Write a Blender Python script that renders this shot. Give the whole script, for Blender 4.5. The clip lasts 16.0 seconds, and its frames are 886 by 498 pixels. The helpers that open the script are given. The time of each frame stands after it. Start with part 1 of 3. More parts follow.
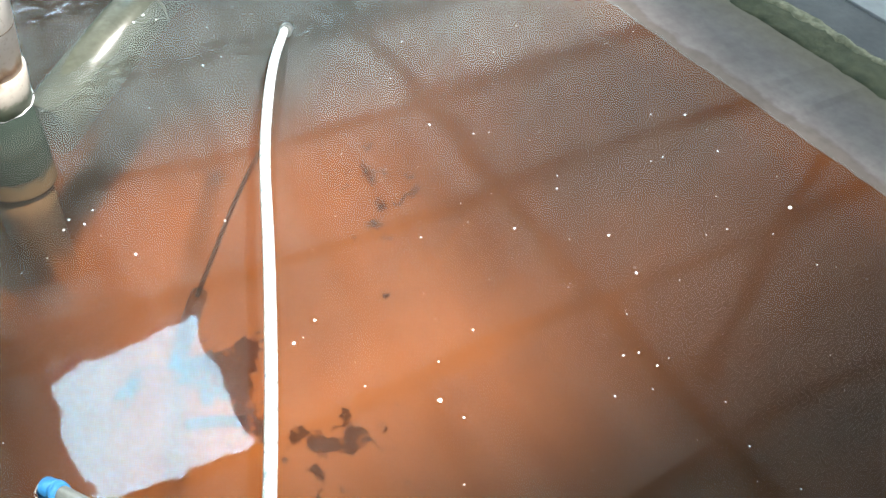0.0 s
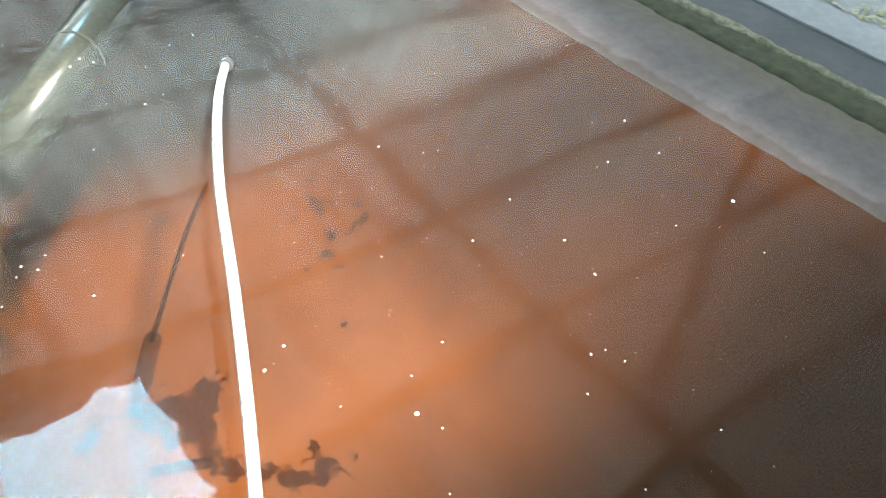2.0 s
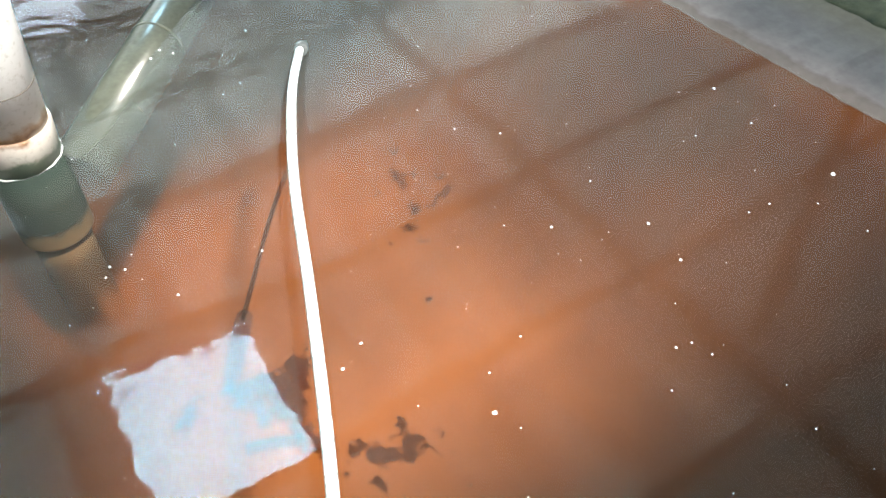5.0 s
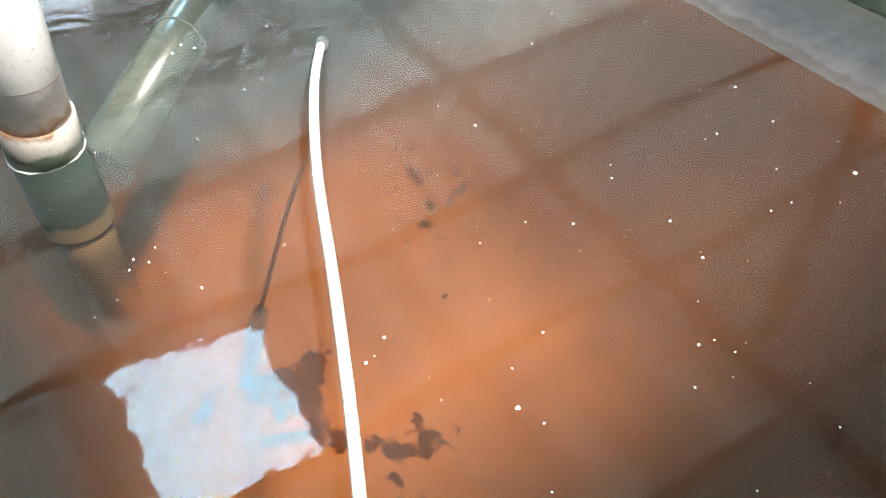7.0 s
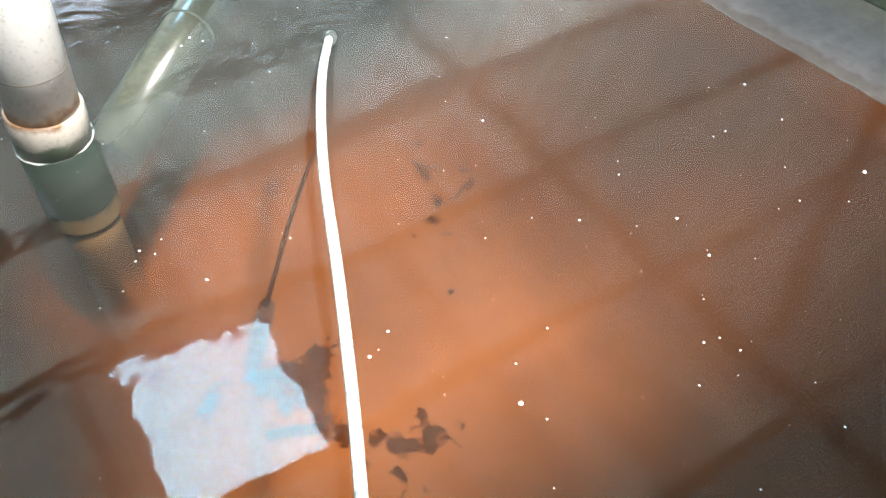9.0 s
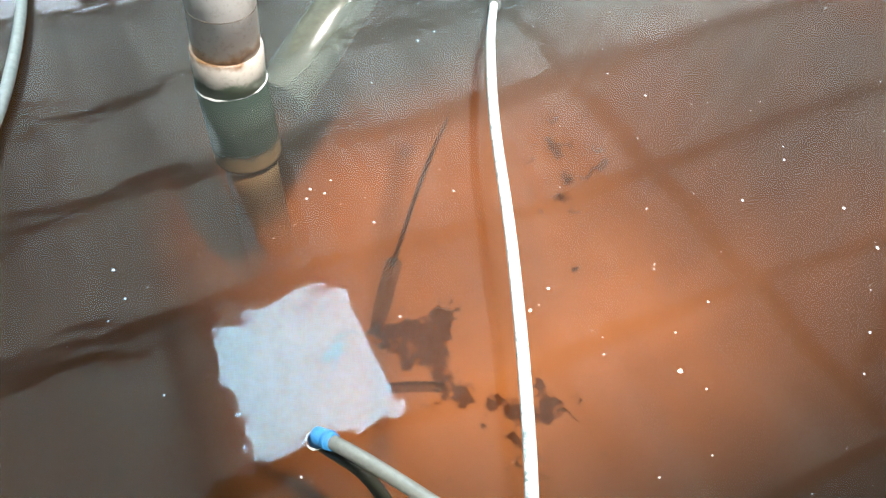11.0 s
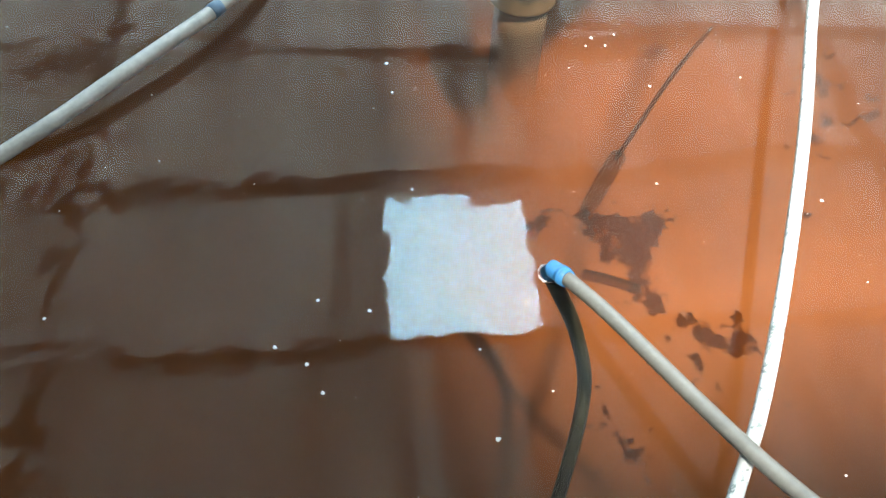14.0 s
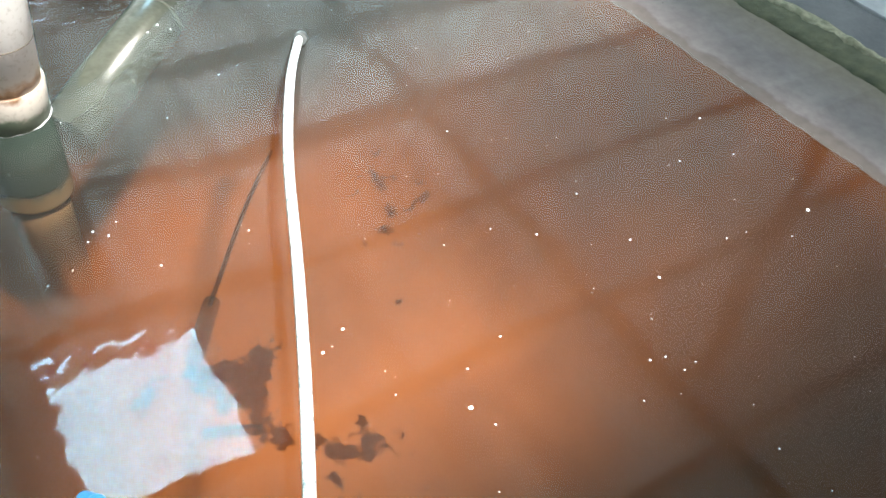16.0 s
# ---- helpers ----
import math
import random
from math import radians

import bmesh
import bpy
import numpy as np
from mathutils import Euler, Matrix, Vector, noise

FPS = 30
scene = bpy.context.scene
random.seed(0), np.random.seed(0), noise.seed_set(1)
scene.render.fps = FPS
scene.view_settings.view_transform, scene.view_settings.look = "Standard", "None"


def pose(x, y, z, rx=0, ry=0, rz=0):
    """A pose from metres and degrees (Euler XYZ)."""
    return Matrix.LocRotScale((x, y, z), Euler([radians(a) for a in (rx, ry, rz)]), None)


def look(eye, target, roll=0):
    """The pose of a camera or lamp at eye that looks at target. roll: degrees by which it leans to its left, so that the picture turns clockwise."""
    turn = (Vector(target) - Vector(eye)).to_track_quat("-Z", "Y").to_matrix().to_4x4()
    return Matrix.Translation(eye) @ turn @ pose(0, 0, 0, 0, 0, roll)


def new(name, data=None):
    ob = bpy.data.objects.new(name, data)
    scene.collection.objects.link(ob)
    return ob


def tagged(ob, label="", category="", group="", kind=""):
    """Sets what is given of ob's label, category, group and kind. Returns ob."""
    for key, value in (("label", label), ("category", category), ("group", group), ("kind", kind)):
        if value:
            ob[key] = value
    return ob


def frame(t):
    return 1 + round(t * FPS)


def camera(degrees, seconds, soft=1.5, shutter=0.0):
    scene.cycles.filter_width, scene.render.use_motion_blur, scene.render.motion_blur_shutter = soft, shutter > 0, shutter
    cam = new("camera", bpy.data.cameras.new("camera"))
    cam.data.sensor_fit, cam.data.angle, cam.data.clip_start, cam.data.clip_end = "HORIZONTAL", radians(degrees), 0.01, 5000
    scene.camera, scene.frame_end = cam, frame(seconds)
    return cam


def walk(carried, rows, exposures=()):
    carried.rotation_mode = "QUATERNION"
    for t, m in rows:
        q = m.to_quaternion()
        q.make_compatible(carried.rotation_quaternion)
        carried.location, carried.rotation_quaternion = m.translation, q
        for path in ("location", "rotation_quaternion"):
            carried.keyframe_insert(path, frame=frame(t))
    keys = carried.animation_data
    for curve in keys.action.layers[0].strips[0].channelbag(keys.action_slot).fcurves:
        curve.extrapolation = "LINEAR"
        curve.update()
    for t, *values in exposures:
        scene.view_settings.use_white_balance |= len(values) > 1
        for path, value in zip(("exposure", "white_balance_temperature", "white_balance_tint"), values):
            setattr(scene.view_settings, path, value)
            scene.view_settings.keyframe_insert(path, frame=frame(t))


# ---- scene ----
cam = camera(56.0, 16.0, soft=1.6)
PATH = [
    (0.0, (0.012, 0.005, 1.546), (0.843, 1.104, 0.097), 8.74),
    (0.5, (0.042, 0.035, 1.526), (0.883, 1.136, 0.084), 7.70),
    (1.0, (-0.004, 0.068, 1.564), (0.892, 1.141, 0.133), 8.85),
    (1.5, (-0.014, 0.048, 1.554), (0.913, 1.111, 0.135), 7.85),
    (2.0, (-0.053, -0.007, 1.525), (0.920, 1.064, 0.145), 7.74),
    (2.5, (0.007, -0.003, 1.551), (0.927, 1.065, 0.133), 6.47),
    (3.0, (0.017, 0.010, 1.549), (0.873, 1.114, 0.117), 3.60),
    (3.5, (0.006, 0.015, 1.569), (0.808, 1.141, 0.124), 2.83),
    (4.0, (0.044, 0.042, 1.567), (0.815, 1.164, 0.101), 0.80),
    (6.5, (0.019, 0.066, 1.589), (0.745, 1.191, 0.104), 0.11),
    (7.0, (0.005, 0.071, 1.572), (0.731, 1.201, 0.090), 0.01),
    (7.5, (0.008, 0.052, 1.563), (0.728, 1.194, 0.087), -0.47),
    (8.0, (0.013, 0.048, 1.564), (0.726, 1.192, 0.086), -0.38),
    (10.5, (-0.011, 0.094, 1.567), (0.663, 1.230, 0.066), 0.69),
    (11.0, (-0.218, 0.087, 1.542), (0.319, 1.294, 0.040), -0.18),
    (11.5, (-0.439, 0.034, 1.552), (-0.136, 1.289, 0.023), -2.93),
    (12.0, (-0.561, 0.010, 1.504), (-0.423, 1.263, -0.050), -2.23),
    (12.5, (-0.624, -0.024, 1.475), (-0.564, 1.184, -0.118), -0.47),
    (13.0, (-0.633, -0.029, 1.422), (-0.587, 1.125, -0.210), 1.24),
    (13.5, (-0.580, -0.016, 1.407), (-0.515, 1.107, -0.246), 2.08),
    (14.0, (-0.442, 0.041, 1.397), (-0.306, 1.194, -0.233), 2.76),
    (14.5, (-0.320, 0.061, 1.513), (-0.026, 1.252, -0.066), 3.58),
    (15.0, (-0.195, 0.069, 1.549), (0.336, 1.235, 0.014), 6.24),
    (15.5, (-0.077, 0.076, 1.529), (0.636, 1.212, 0.046), 8.12),
    (16.0, (-0.054, 0.051, 1.549), (0.794, 1.145, 0.106), 8.49),
]
walk(cam, [(t, look(e, g, r)) for t, e, g, r in PATH], [(0.0, 2.97, 6500, 10), (7.0, 2.95, 6500, 10), (10.5, 2.90, 6500, 10), (11.5, 2.98, 6550, 11), (12.3, 3.22, 6800, 14), (13.0, 3.18, 6850, 15), (14.0, 2.98, 6700, 13), (14.8, 2.82, 6550, 10), (16.0, 2.95, 6500, 10)])

# ---- daylight ----
SUN_WAY = Vector((-0.089, 0.546, -1.0)).normalized()
world = bpy.data.worlds.new("daylight")
scene.world = world
world.use_nodes = True
wn = world.node_tree.nodes
sky = wn.new("ShaderNodeTexSky")
sky.sky_type, sky.sun_disc = "NISHITA", False
sky.sun_elevation = math.asin(-SUN_WAY.z)
sky.sun_rotation = math.atan2(-SUN_WAY.x, -SUN_WAY.y)
wn["Background"].inputs["Strength"].default_value = 0.10
world.node_tree.links.new(sky.outputs["Color"], wn["Background"].inputs["Color"])
sun = new("sun", bpy.data.lights.new("sun", "SUN"))
sun.data.energy, sun.data.angle, sun.data.color = 5.0, radians(4.6), (1.0, 0.95, 0.88)
sun.matrix_world = look((0, 0, 30), Vector((0, 0, 30)) + SUN_WAY)

# plan of the hall and its water tank, metres; the water stands at z = 0
FLOOR_Z = -1.13
ROOF_Z = 9.36
SKYLIGHT = (-0.44, 1.857, 6.16, 8.76)
OPENING = (0.96, 2.77, -4.50, -2.76)  # unseen opening behind the camera, placed and sized to shape the sun's patch
FAR_OPENING = (-6.5, 2.7, 19.3, 21.6)
PURLINS = (-6.6, -3.5, -0.4, 2.75, 5.93, 9.05, 12.2, 15.35, 18.5, 21.7)
RAFTERS = (-5.2, 7.82, 20.9)

skylamp = new("skylight_daylight", bpy.data.lights.new("skylight_daylight", "AREA"))
skylamp.data.shape, skylamp.data.size, skylamp.data.size_y = "RECTANGLE", 2.297, 2.60
skylamp.data.energy = 6.0 * math.pi * 2.297 * 2.60
skylamp.data.color = (0.42, 0.78, 1.0)
skylamp.matrix_world = pose(0.708, 7.46, ROOF_Z + 0.12, 0, 0, 0)

farlamp = new("far_daylight", bpy.data.lights.new("far_daylight", "AREA"))
farlamp.data.shape, farlamp.data.size, farlamp.data.size_y = "RECTANGLE", 9.2, 2.3
farlamp.data.energy = 2.5 * math.pi * 9.2 * 2.3
farlamp.data.color = (0.80, 0.92, 1.0)
farlamp.matrix_world = pose(-1.9, 20.45, ROOF_Z + 0.12, 0, 0, 0)


# ---- materials ----
def mat(name, rough=0.6, metal=0.0, spec=0.5):
    m = bpy.data.materials.new(name)
    m.use_nodes = True
    b = m.node_tree.nodes["Principled BSDF"]
    b.inputs["Roughness"].default_value = rough
    b.inputs["Metallic"].default_value = metal
    b.inputs["Specular IOR Level"].default_value = spec
    return m, m.node_tree.nodes, m.node_tree.links, b


def noise_of(n, l, scale, detail=6.0, rough=0.6, stretch=None, space="Object"):
    tc = n.new("ShaderNodeTexCoord")
    t = n.new("ShaderNodeTexNoise")
    t.inputs["Scale"].default_value = scale
    t.inputs["Detail"].default_value = detail
    t.inputs["Roughness"].default_value = rough
    src = tc.outputs[space]
    if stretch:
        mp = n.new("ShaderNodeMapping")
        mp.inputs["Scale"].default_value = stretch
        l.new(src, mp.inputs["Vector"])
        src = mp.outputs["Vector"]
    l.new(src, t.inputs["Vector"])
    return t.outputs["Fac"]


def ramp(n, l, fac, stops):
    r = n.new("ShaderNodeValToRGB")
    e = r.color_ramp.elements
    while len(e) < len(stops):
        e.new(0.5)
    for el, (p, c) in zip(e, stops):
        el.position, el.color = p, (*c, 1.0)
    l.new(fac, r.inputs["Fac"])
    return r.outputs["Color"]


def blend(n, l, a, b, fac, mode="MIX"):
    m = n.new("ShaderNodeMix")
    m.data_type, m.blend_type = "RGBA", mode
    for sock, v in ((m.inputs[0], fac), (m.inputs[6], a), (m.inputs[7], b)):
        if isinstance(v, (int, float)):
            sock.default_value = v
        elif isinstance(v, tuple):
            sock.default_value = (*v, 1.0)
        else:
            l.new(v, sock)
    return m.outputs[2]


def bump(n, l, b, height, strength, dist):
    u = n.new("ShaderNodeBump")
    u.inputs["Strength"].default_value, u.inputs["Distance"].default_value = strength, dist
    l.new(height, u.inputs["Height"])
    l.new(u.outputs["Normal"], b.inputs["Normal"])


def plain(name, c1, c2, scale, rough=0.6, strength=0.2, dist=0.003, fine=None, metal=0.0, spec=0.5):
    """Two tones mottled at one scale, with a finer grain in relief."""
    m, n, l, b = mat(name, rough, metal, spec)
    big = noise_of(n, l, scale)
    small = noise_of(n, l, fine or scale * 9)
    c = ramp(n, l, big, [(0.3, c1), (0.7, c2)])
    g = ramp(n, l, small, [(0.25, (0.72, 0.72, 0.72)), (0.7, (1.08, 1.08, 1.08))])
    l.new(blend(n, l, c, g, 0.7, "MULTIPLY"), b.inputs["Base Color"])
    bump(n, l, b, small, strength, dist)
    return m


def mud_floor():
    m, n, l, b = mat("rust_red_mud", 1.0, spec=0.0)
    big = noise_of(n, l, 0.9, 4)
    mid = noise_of(n, l, 4.0, 2)
    c = ramp(n, l, big, [(0.3, (0.0680, 0.0212, 0.0052)), (0.7, (0.0835, 0.0272, 0.0075))])
    g = ramp(n, l, mid, [(0.3, (0.86, 0.84, 0.82)), (0.65, (1.04, 1.04, 1.04))])
    l.new(blend(n, l, c, g, 0.8, "MULTIPLY"), b.inputs["Base Color"])
    return m


def water_surface():
    m = bpy.data.materials.new("water")
    m.use_nodes = True
    n, l = m.node_tree.nodes, m.node_tree.links
    n.remove(n["Principled BSDF"])
    out = n["Material Output"]
    # long swell, hand-wide waves, fine ripple, and livelier water towards the far west corner
    swell = noise_of(n, l, 2.2, 1, 0.4, (0.7, 1.5, 1.0))
    mid = noise_of(n, l, 11.0, 1, 0.4, (0.9, 1.25, 1.0))
    small = noise_of(n, l, 34.0, 0, 0.4)
    zone = noise_of(n, l, 1.3, 1, 0.5)
    tc = n.new("ShaderNodeTexCoord")
    sep = n.new("ShaderNodeSeparateXYZ")
    l.new(tc.outputs["Object"], sep.inputs[0])

    def calc(op, a, b, c=None):
        m_ = n.new("ShaderNodeMath")
        m_.operation = op
        for sock, v in zip(m_.inputs, (a, b, c)):
            if isinstance(v, (int, float)):
                sock.default_value = v
            elif v is not None:
                l.new(v, sock)
        return m_.outputs[0]

    def step(v, lo, hi):
        r = n.new("ShaderNodeMapRange")
        r.interpolation_type = "SMOOTHSTEP"
        l.new(v, r.inputs["Value"])
        r.inputs["From Min"].default_value, r.inputs["From Max"].default_value = lo, hi
        return r.outputs["Result"]

    def rings(cx, cy, reach):
        """Ripples spreading from a place where the water is stirred."""
        mp = n.new("ShaderNodeMapping")
        mp.inputs["Location"].default_value = (-cx, -cy, 0.0)
        l.new(tc.outputs["Object"], mp.inputs["Vector"])
        ln = n.new("ShaderNodeVectorMath")
        ln.operation = "LENGTH"
        l.new(mp.outputs["Vector"], ln.inputs[0])
        w = n.new("ShaderNodeTexWave")
        w.wave_type, w.rings_direction = "RINGS", "SPHERICAL"
        for key, v in (("Scale", 4.6), ("Distortion", 9.0), ("Detail", 1.0), ("Detail Scale", 1.3)):
            w.inputs[key].default_value = v
        l.new(mp.outputs["Vector"], w.inputs["Vector"])
        fade = calc("SUBTRACT", 1.0, step(ln.outputs["Value"], 0.1, reach))
        return calc("MULTIPLY", w.outputs["Fac"], fade)

    lively = calc("MULTIPLY", step(calc("MULTIPLY_ADD", sep.outputs["X"], -0.8, sep.outputs["Y"]), 0.9, 2.1), step(zone, 0.32, 0.54))
    stir = calc("MULTIPLY_ADD", step(calc("MULTIPLY", sep.outputs["X"], -1.0), -1.0, -0.1), 0.9, 0.1)
    height = calc("MULTIPLY_ADD", mid, calc("MULTIPLY_ADD", lively, 0.30, calc("MULTIPLY", stir, 0.088)), swell)
    height = calc("MULTIPLY_ADD", small, calc("MULTIPLY_ADD", lively, 0.03, calc("MULTIPLY", stir, 0.046)), height)
    height = calc("MULTIPLY_ADD", rings(-1.38, 1.22, 1.0), 0.12, height)
    height = calc("MULTIPLY_ADD", rings(0.93, 2.25, 0.5), 0.06, height)
    height = calc("MULTIPLY_ADD", rings(0.20, 2.70, 0.8), 0.07, height)
    height = calc("MULTIPLY_ADD", rings(2.05, 1.90, 0.3), 0.04, height)
    bp = n.new("ShaderNodeBump")
    bp.inputs["Strength"].default_value, bp.inputs["Distance"].default_value = 1.0, 0.0030
    l.new(height, bp.inputs["Height"])
    gloss = n.new("ShaderNodeBsdfGlossy")
    # a skin of dust on the calm east side softens what it mirrors
    l.new(calc("MULTIPLY_ADD", step(sep.outputs["X"], 0.5, 1.4), 0.054, 0.004), gloss.inputs["Roughness"])
    l.new(bp.outputs["Normal"], gloss.inputs["Normal"])
    clear = n.new("ShaderNodeBsdfTransparent")
    clear.inputs["Color"].default_value = (1.0, 0.99, 0.96, 1)
    fr = n.new("ShaderNodeFresnel")
    fr.inputs["IOR"].default_value = 1.33
    l.new(bp.outputs["Normal"], fr.inputs["Normal"])
    mix = n.new("ShaderNodeMixShader")
    l.new(fr.outputs[0], mix.inputs[0])
    l.new(clear.outputs[0], mix.inputs[1])
    l.new(gloss.outputs[0], mix.inputs[2])
    # grey-green haze painted onto the surface, stronger with distance to the north
    veil = n.new("ShaderNodeBsdfDiffuse")
    veil.inputs["Color"].default_value = (0.043, 0.056, 0.057, 1)
    veil_share = n.new("ShaderNodeMapRange")
    veil_share.interpolation_type = "SMOOTHSTEP"
    l.new(calc("MULTIPLY_ADD", zone, 0.5, sep.outputs["Y"]), veil_share.inputs["Value"])
    veil_share.inputs["From Min"].default_value, veil_share.inputs["From Max"].default_value = 0.9, 3.6
    veil_share.inputs["To Min"].default_value, veil_share.inputs["To Max"].default_value = 0.085, 0.48
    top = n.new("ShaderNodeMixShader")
    l.new(veil_share.outputs["Result"], top.inputs[0])
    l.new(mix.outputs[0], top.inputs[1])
    l.new(veil.outputs[0], top.inputs[2])
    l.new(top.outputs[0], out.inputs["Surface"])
    return m


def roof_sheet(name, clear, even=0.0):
    """Streaked translucent sheeting; clear dims or brightens the daylight that glows through it."""
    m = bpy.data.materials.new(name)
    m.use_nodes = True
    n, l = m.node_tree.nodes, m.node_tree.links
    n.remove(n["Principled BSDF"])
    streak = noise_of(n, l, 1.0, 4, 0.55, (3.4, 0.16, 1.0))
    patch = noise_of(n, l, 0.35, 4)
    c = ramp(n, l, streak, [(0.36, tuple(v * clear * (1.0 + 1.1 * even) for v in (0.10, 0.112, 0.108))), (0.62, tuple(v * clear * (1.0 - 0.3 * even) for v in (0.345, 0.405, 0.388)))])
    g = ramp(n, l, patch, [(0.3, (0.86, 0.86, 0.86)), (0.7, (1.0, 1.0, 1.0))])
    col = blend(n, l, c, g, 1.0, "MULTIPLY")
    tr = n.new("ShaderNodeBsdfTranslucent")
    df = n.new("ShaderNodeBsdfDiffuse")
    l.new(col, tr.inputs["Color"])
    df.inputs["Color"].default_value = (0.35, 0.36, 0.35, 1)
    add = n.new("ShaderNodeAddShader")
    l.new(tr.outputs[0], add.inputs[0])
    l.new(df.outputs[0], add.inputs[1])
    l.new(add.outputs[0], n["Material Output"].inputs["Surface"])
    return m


def white_pipe():
    m, n, l, b = mat("white_pvc", 0.35)
    dirt = noise_of(n, l, 6.0, 6)
    fleck = noise_of(n, l, 60.0, 4, 0.7)
    c = ramp(n, l, dirt, [(0.3, (0.56, 0.60, 0.59)), (0.7, (0.42, 0.48, 0.49))])
    g = ramp(n, l, fleck, [(0.40, (0.10, 0.17, 0.17)), (0.47, (1, 1, 1))])
    l.new(blend(n, l, c, g, 0.8, "MULTIPLY"), b.inputs["Base Color"])
    return m


def wall_face():
    """Smooth grey concrete with a beige mineral stain towards its top and a rusty tide mark at the water."""
    m, n, l, b = mat("stained_concrete", 0.9, spec=0.05)
    big = noise_of(n, l, 5.0, 6)
    fine = noise_of(n, l, 28.0, 6)
    sp = noise_of(n, l, 45.0, 2)
    tc = n.new("ShaderNodeTexCoord")
    sep = n.new("ShaderNodeSeparateXYZ")
    l.new(tc.outputs["Object"], sep.inputs[0])
    # the distance back from the water's edge, with a wobble
    back = n.new("ShaderNodeMath")
    back.operation = "MULTIPLY_ADD"
    l.new(sep.outputs["Y"], back.inputs[0])
    back.inputs[1].default_value = 0.09
    l.new(sep.outputs["X"], back.inputs[2])
    wob = n.new("ShaderNodeMath")
    wob.operation = "MULTIPLY_ADD"
    l.new(big, wob.inputs[0])
    wob.inputs[1].default_value = 0.14
    l.new(back.outputs[0], wob.inputs[2])
    far = n.new("ShaderNodeMapRange")
    l.new(wob.outputs[0], far.inputs["Value"])
    far.inputs["From Min"].default_value, far.inputs["From Max"].default_value = 2.30, 2.90
    base = ramp(n, l, big, [(0.34, (0.128, 0.110, 0.110)), (0.64, (0.158, 0.138, 0.136))])
    stain = ramp(n, l, far.outputs["Result"], [(0.48, (0, 0, 0)), (0.78, (1, 1, 1))])
    c = blend(n, l, base, (0.135, 0.116, 0.094), stain)
    tide = ramp(n, l, far.outputs["Result"], [(0.165, (1, 1, 1)), (0.20, (0, 0, 0))])
    c = blend(n, l, c, (0.11, 0.092, 0.085), tide)
    g = ramp(n, l, fine, [(0.3, (0.85, 0.85, 0.85)), (0.65, (1.05, 1.05, 1.05))])
    c = blend(n, l, c, g, 0.8, "MULTIPLY")
    d = ramp(n, l, sp, [(0.19, (0.45, 0.42, 0.40)), (0.24, (1, 1, 1))])
    l.new(blend(n, l, c, d, 1.0, "MULTIPLY"), b.inputs["Base Color"])
    bump(n, l, b, fine, 0.25, 0.003)
    return m


def murk(m, top, low, least=0.0):
    """The water is cloudy: what lies deeper than top fades away, to least at low."""
    n, l = m.node_tree.nodes, m.node_tree.links
    geo = n.new("ShaderNodeNewGeometry")
    sep = n.new("ShaderNodeSeparateXYZ")
    l.new(geo.outputs["Position"], sep.inputs[0])
    r = n.new("ShaderNodeMapRange")
    l.new(sep.outputs["Z"], r.inputs["Value"])
    r.inputs["From Min"].default_value, r.inputs["From Max"].default_value = low, top
    r.inputs["To Min"].default_value, r.inputs["To Max"].default_value = least, 1.0
    l.new(r.outputs["Result"], n["Principled BSDF"].inputs["Alpha"])
    return m


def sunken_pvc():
    """Slimy pipe: dark algae at the waterline, tan silt below, then murk painted as browner tones."""
    m, n, l, b = mat("algae_and_murk_pvc", 0.8, spec=0.05)
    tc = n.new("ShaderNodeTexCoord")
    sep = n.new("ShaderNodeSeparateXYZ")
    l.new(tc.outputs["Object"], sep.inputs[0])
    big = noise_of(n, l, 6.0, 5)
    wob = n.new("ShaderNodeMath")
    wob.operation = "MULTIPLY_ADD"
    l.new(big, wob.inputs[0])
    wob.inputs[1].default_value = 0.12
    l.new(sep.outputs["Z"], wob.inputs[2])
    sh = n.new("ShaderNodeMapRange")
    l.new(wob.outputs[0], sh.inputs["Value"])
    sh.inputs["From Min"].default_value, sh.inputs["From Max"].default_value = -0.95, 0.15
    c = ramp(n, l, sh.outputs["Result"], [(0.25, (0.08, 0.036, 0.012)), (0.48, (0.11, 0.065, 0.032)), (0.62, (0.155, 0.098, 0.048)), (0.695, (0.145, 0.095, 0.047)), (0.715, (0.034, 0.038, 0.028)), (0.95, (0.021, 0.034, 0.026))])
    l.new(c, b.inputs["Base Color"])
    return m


def rusty_pvc():
    """White pipe with a rust band and algae above the waterline."""
    m, n, l, b = mat("rust_banded_pvc", 0.4)
    tc = n.new("ShaderNodeTexCoord")
    sep = n.new("ShaderNodeSeparateXYZ")
    l.new(tc.outputs["Object"], sep.inputs[0])
    big = noise_of(n, l, 14.0, 6)
    fine = noise_of(n, l, 70.0, 4)
    wob = n.new("ShaderNodeMath")
    wob.operation = "MULTIPLY_ADD"
    l.new(big, wob.inputs[0])
    wob.inputs[1].default_value = 0.09
    l.new(sep.outputs["Z"], wob.inputs[2])
    c = ramp(n, l, wob.outputs[0], [(0.0, (0.05, 0.08, 0.06)), (0.085, (0.10, 0.14, 0.10)), (0.10, (0.40, 0.39, 0.35)), (0.15, (0.52, 0.48, 0.43)), (0.172, (0.20, 0.105, 0.05)), (0.186, (0.46, 0.31, 0.19)), (0.205, (0.70, 0.68, 0.64)), (0.26, (0.72, 0.72, 0.71))])
    g = ramp(n, l, fine, [(0.28, (0.7, 0.68, 0.64)), (0.45, (1, 1, 1))])
    l.new(blend(n, l, c, g, 0.8, "MULTIPLY"), b.inputs["Base Color"])
    return m


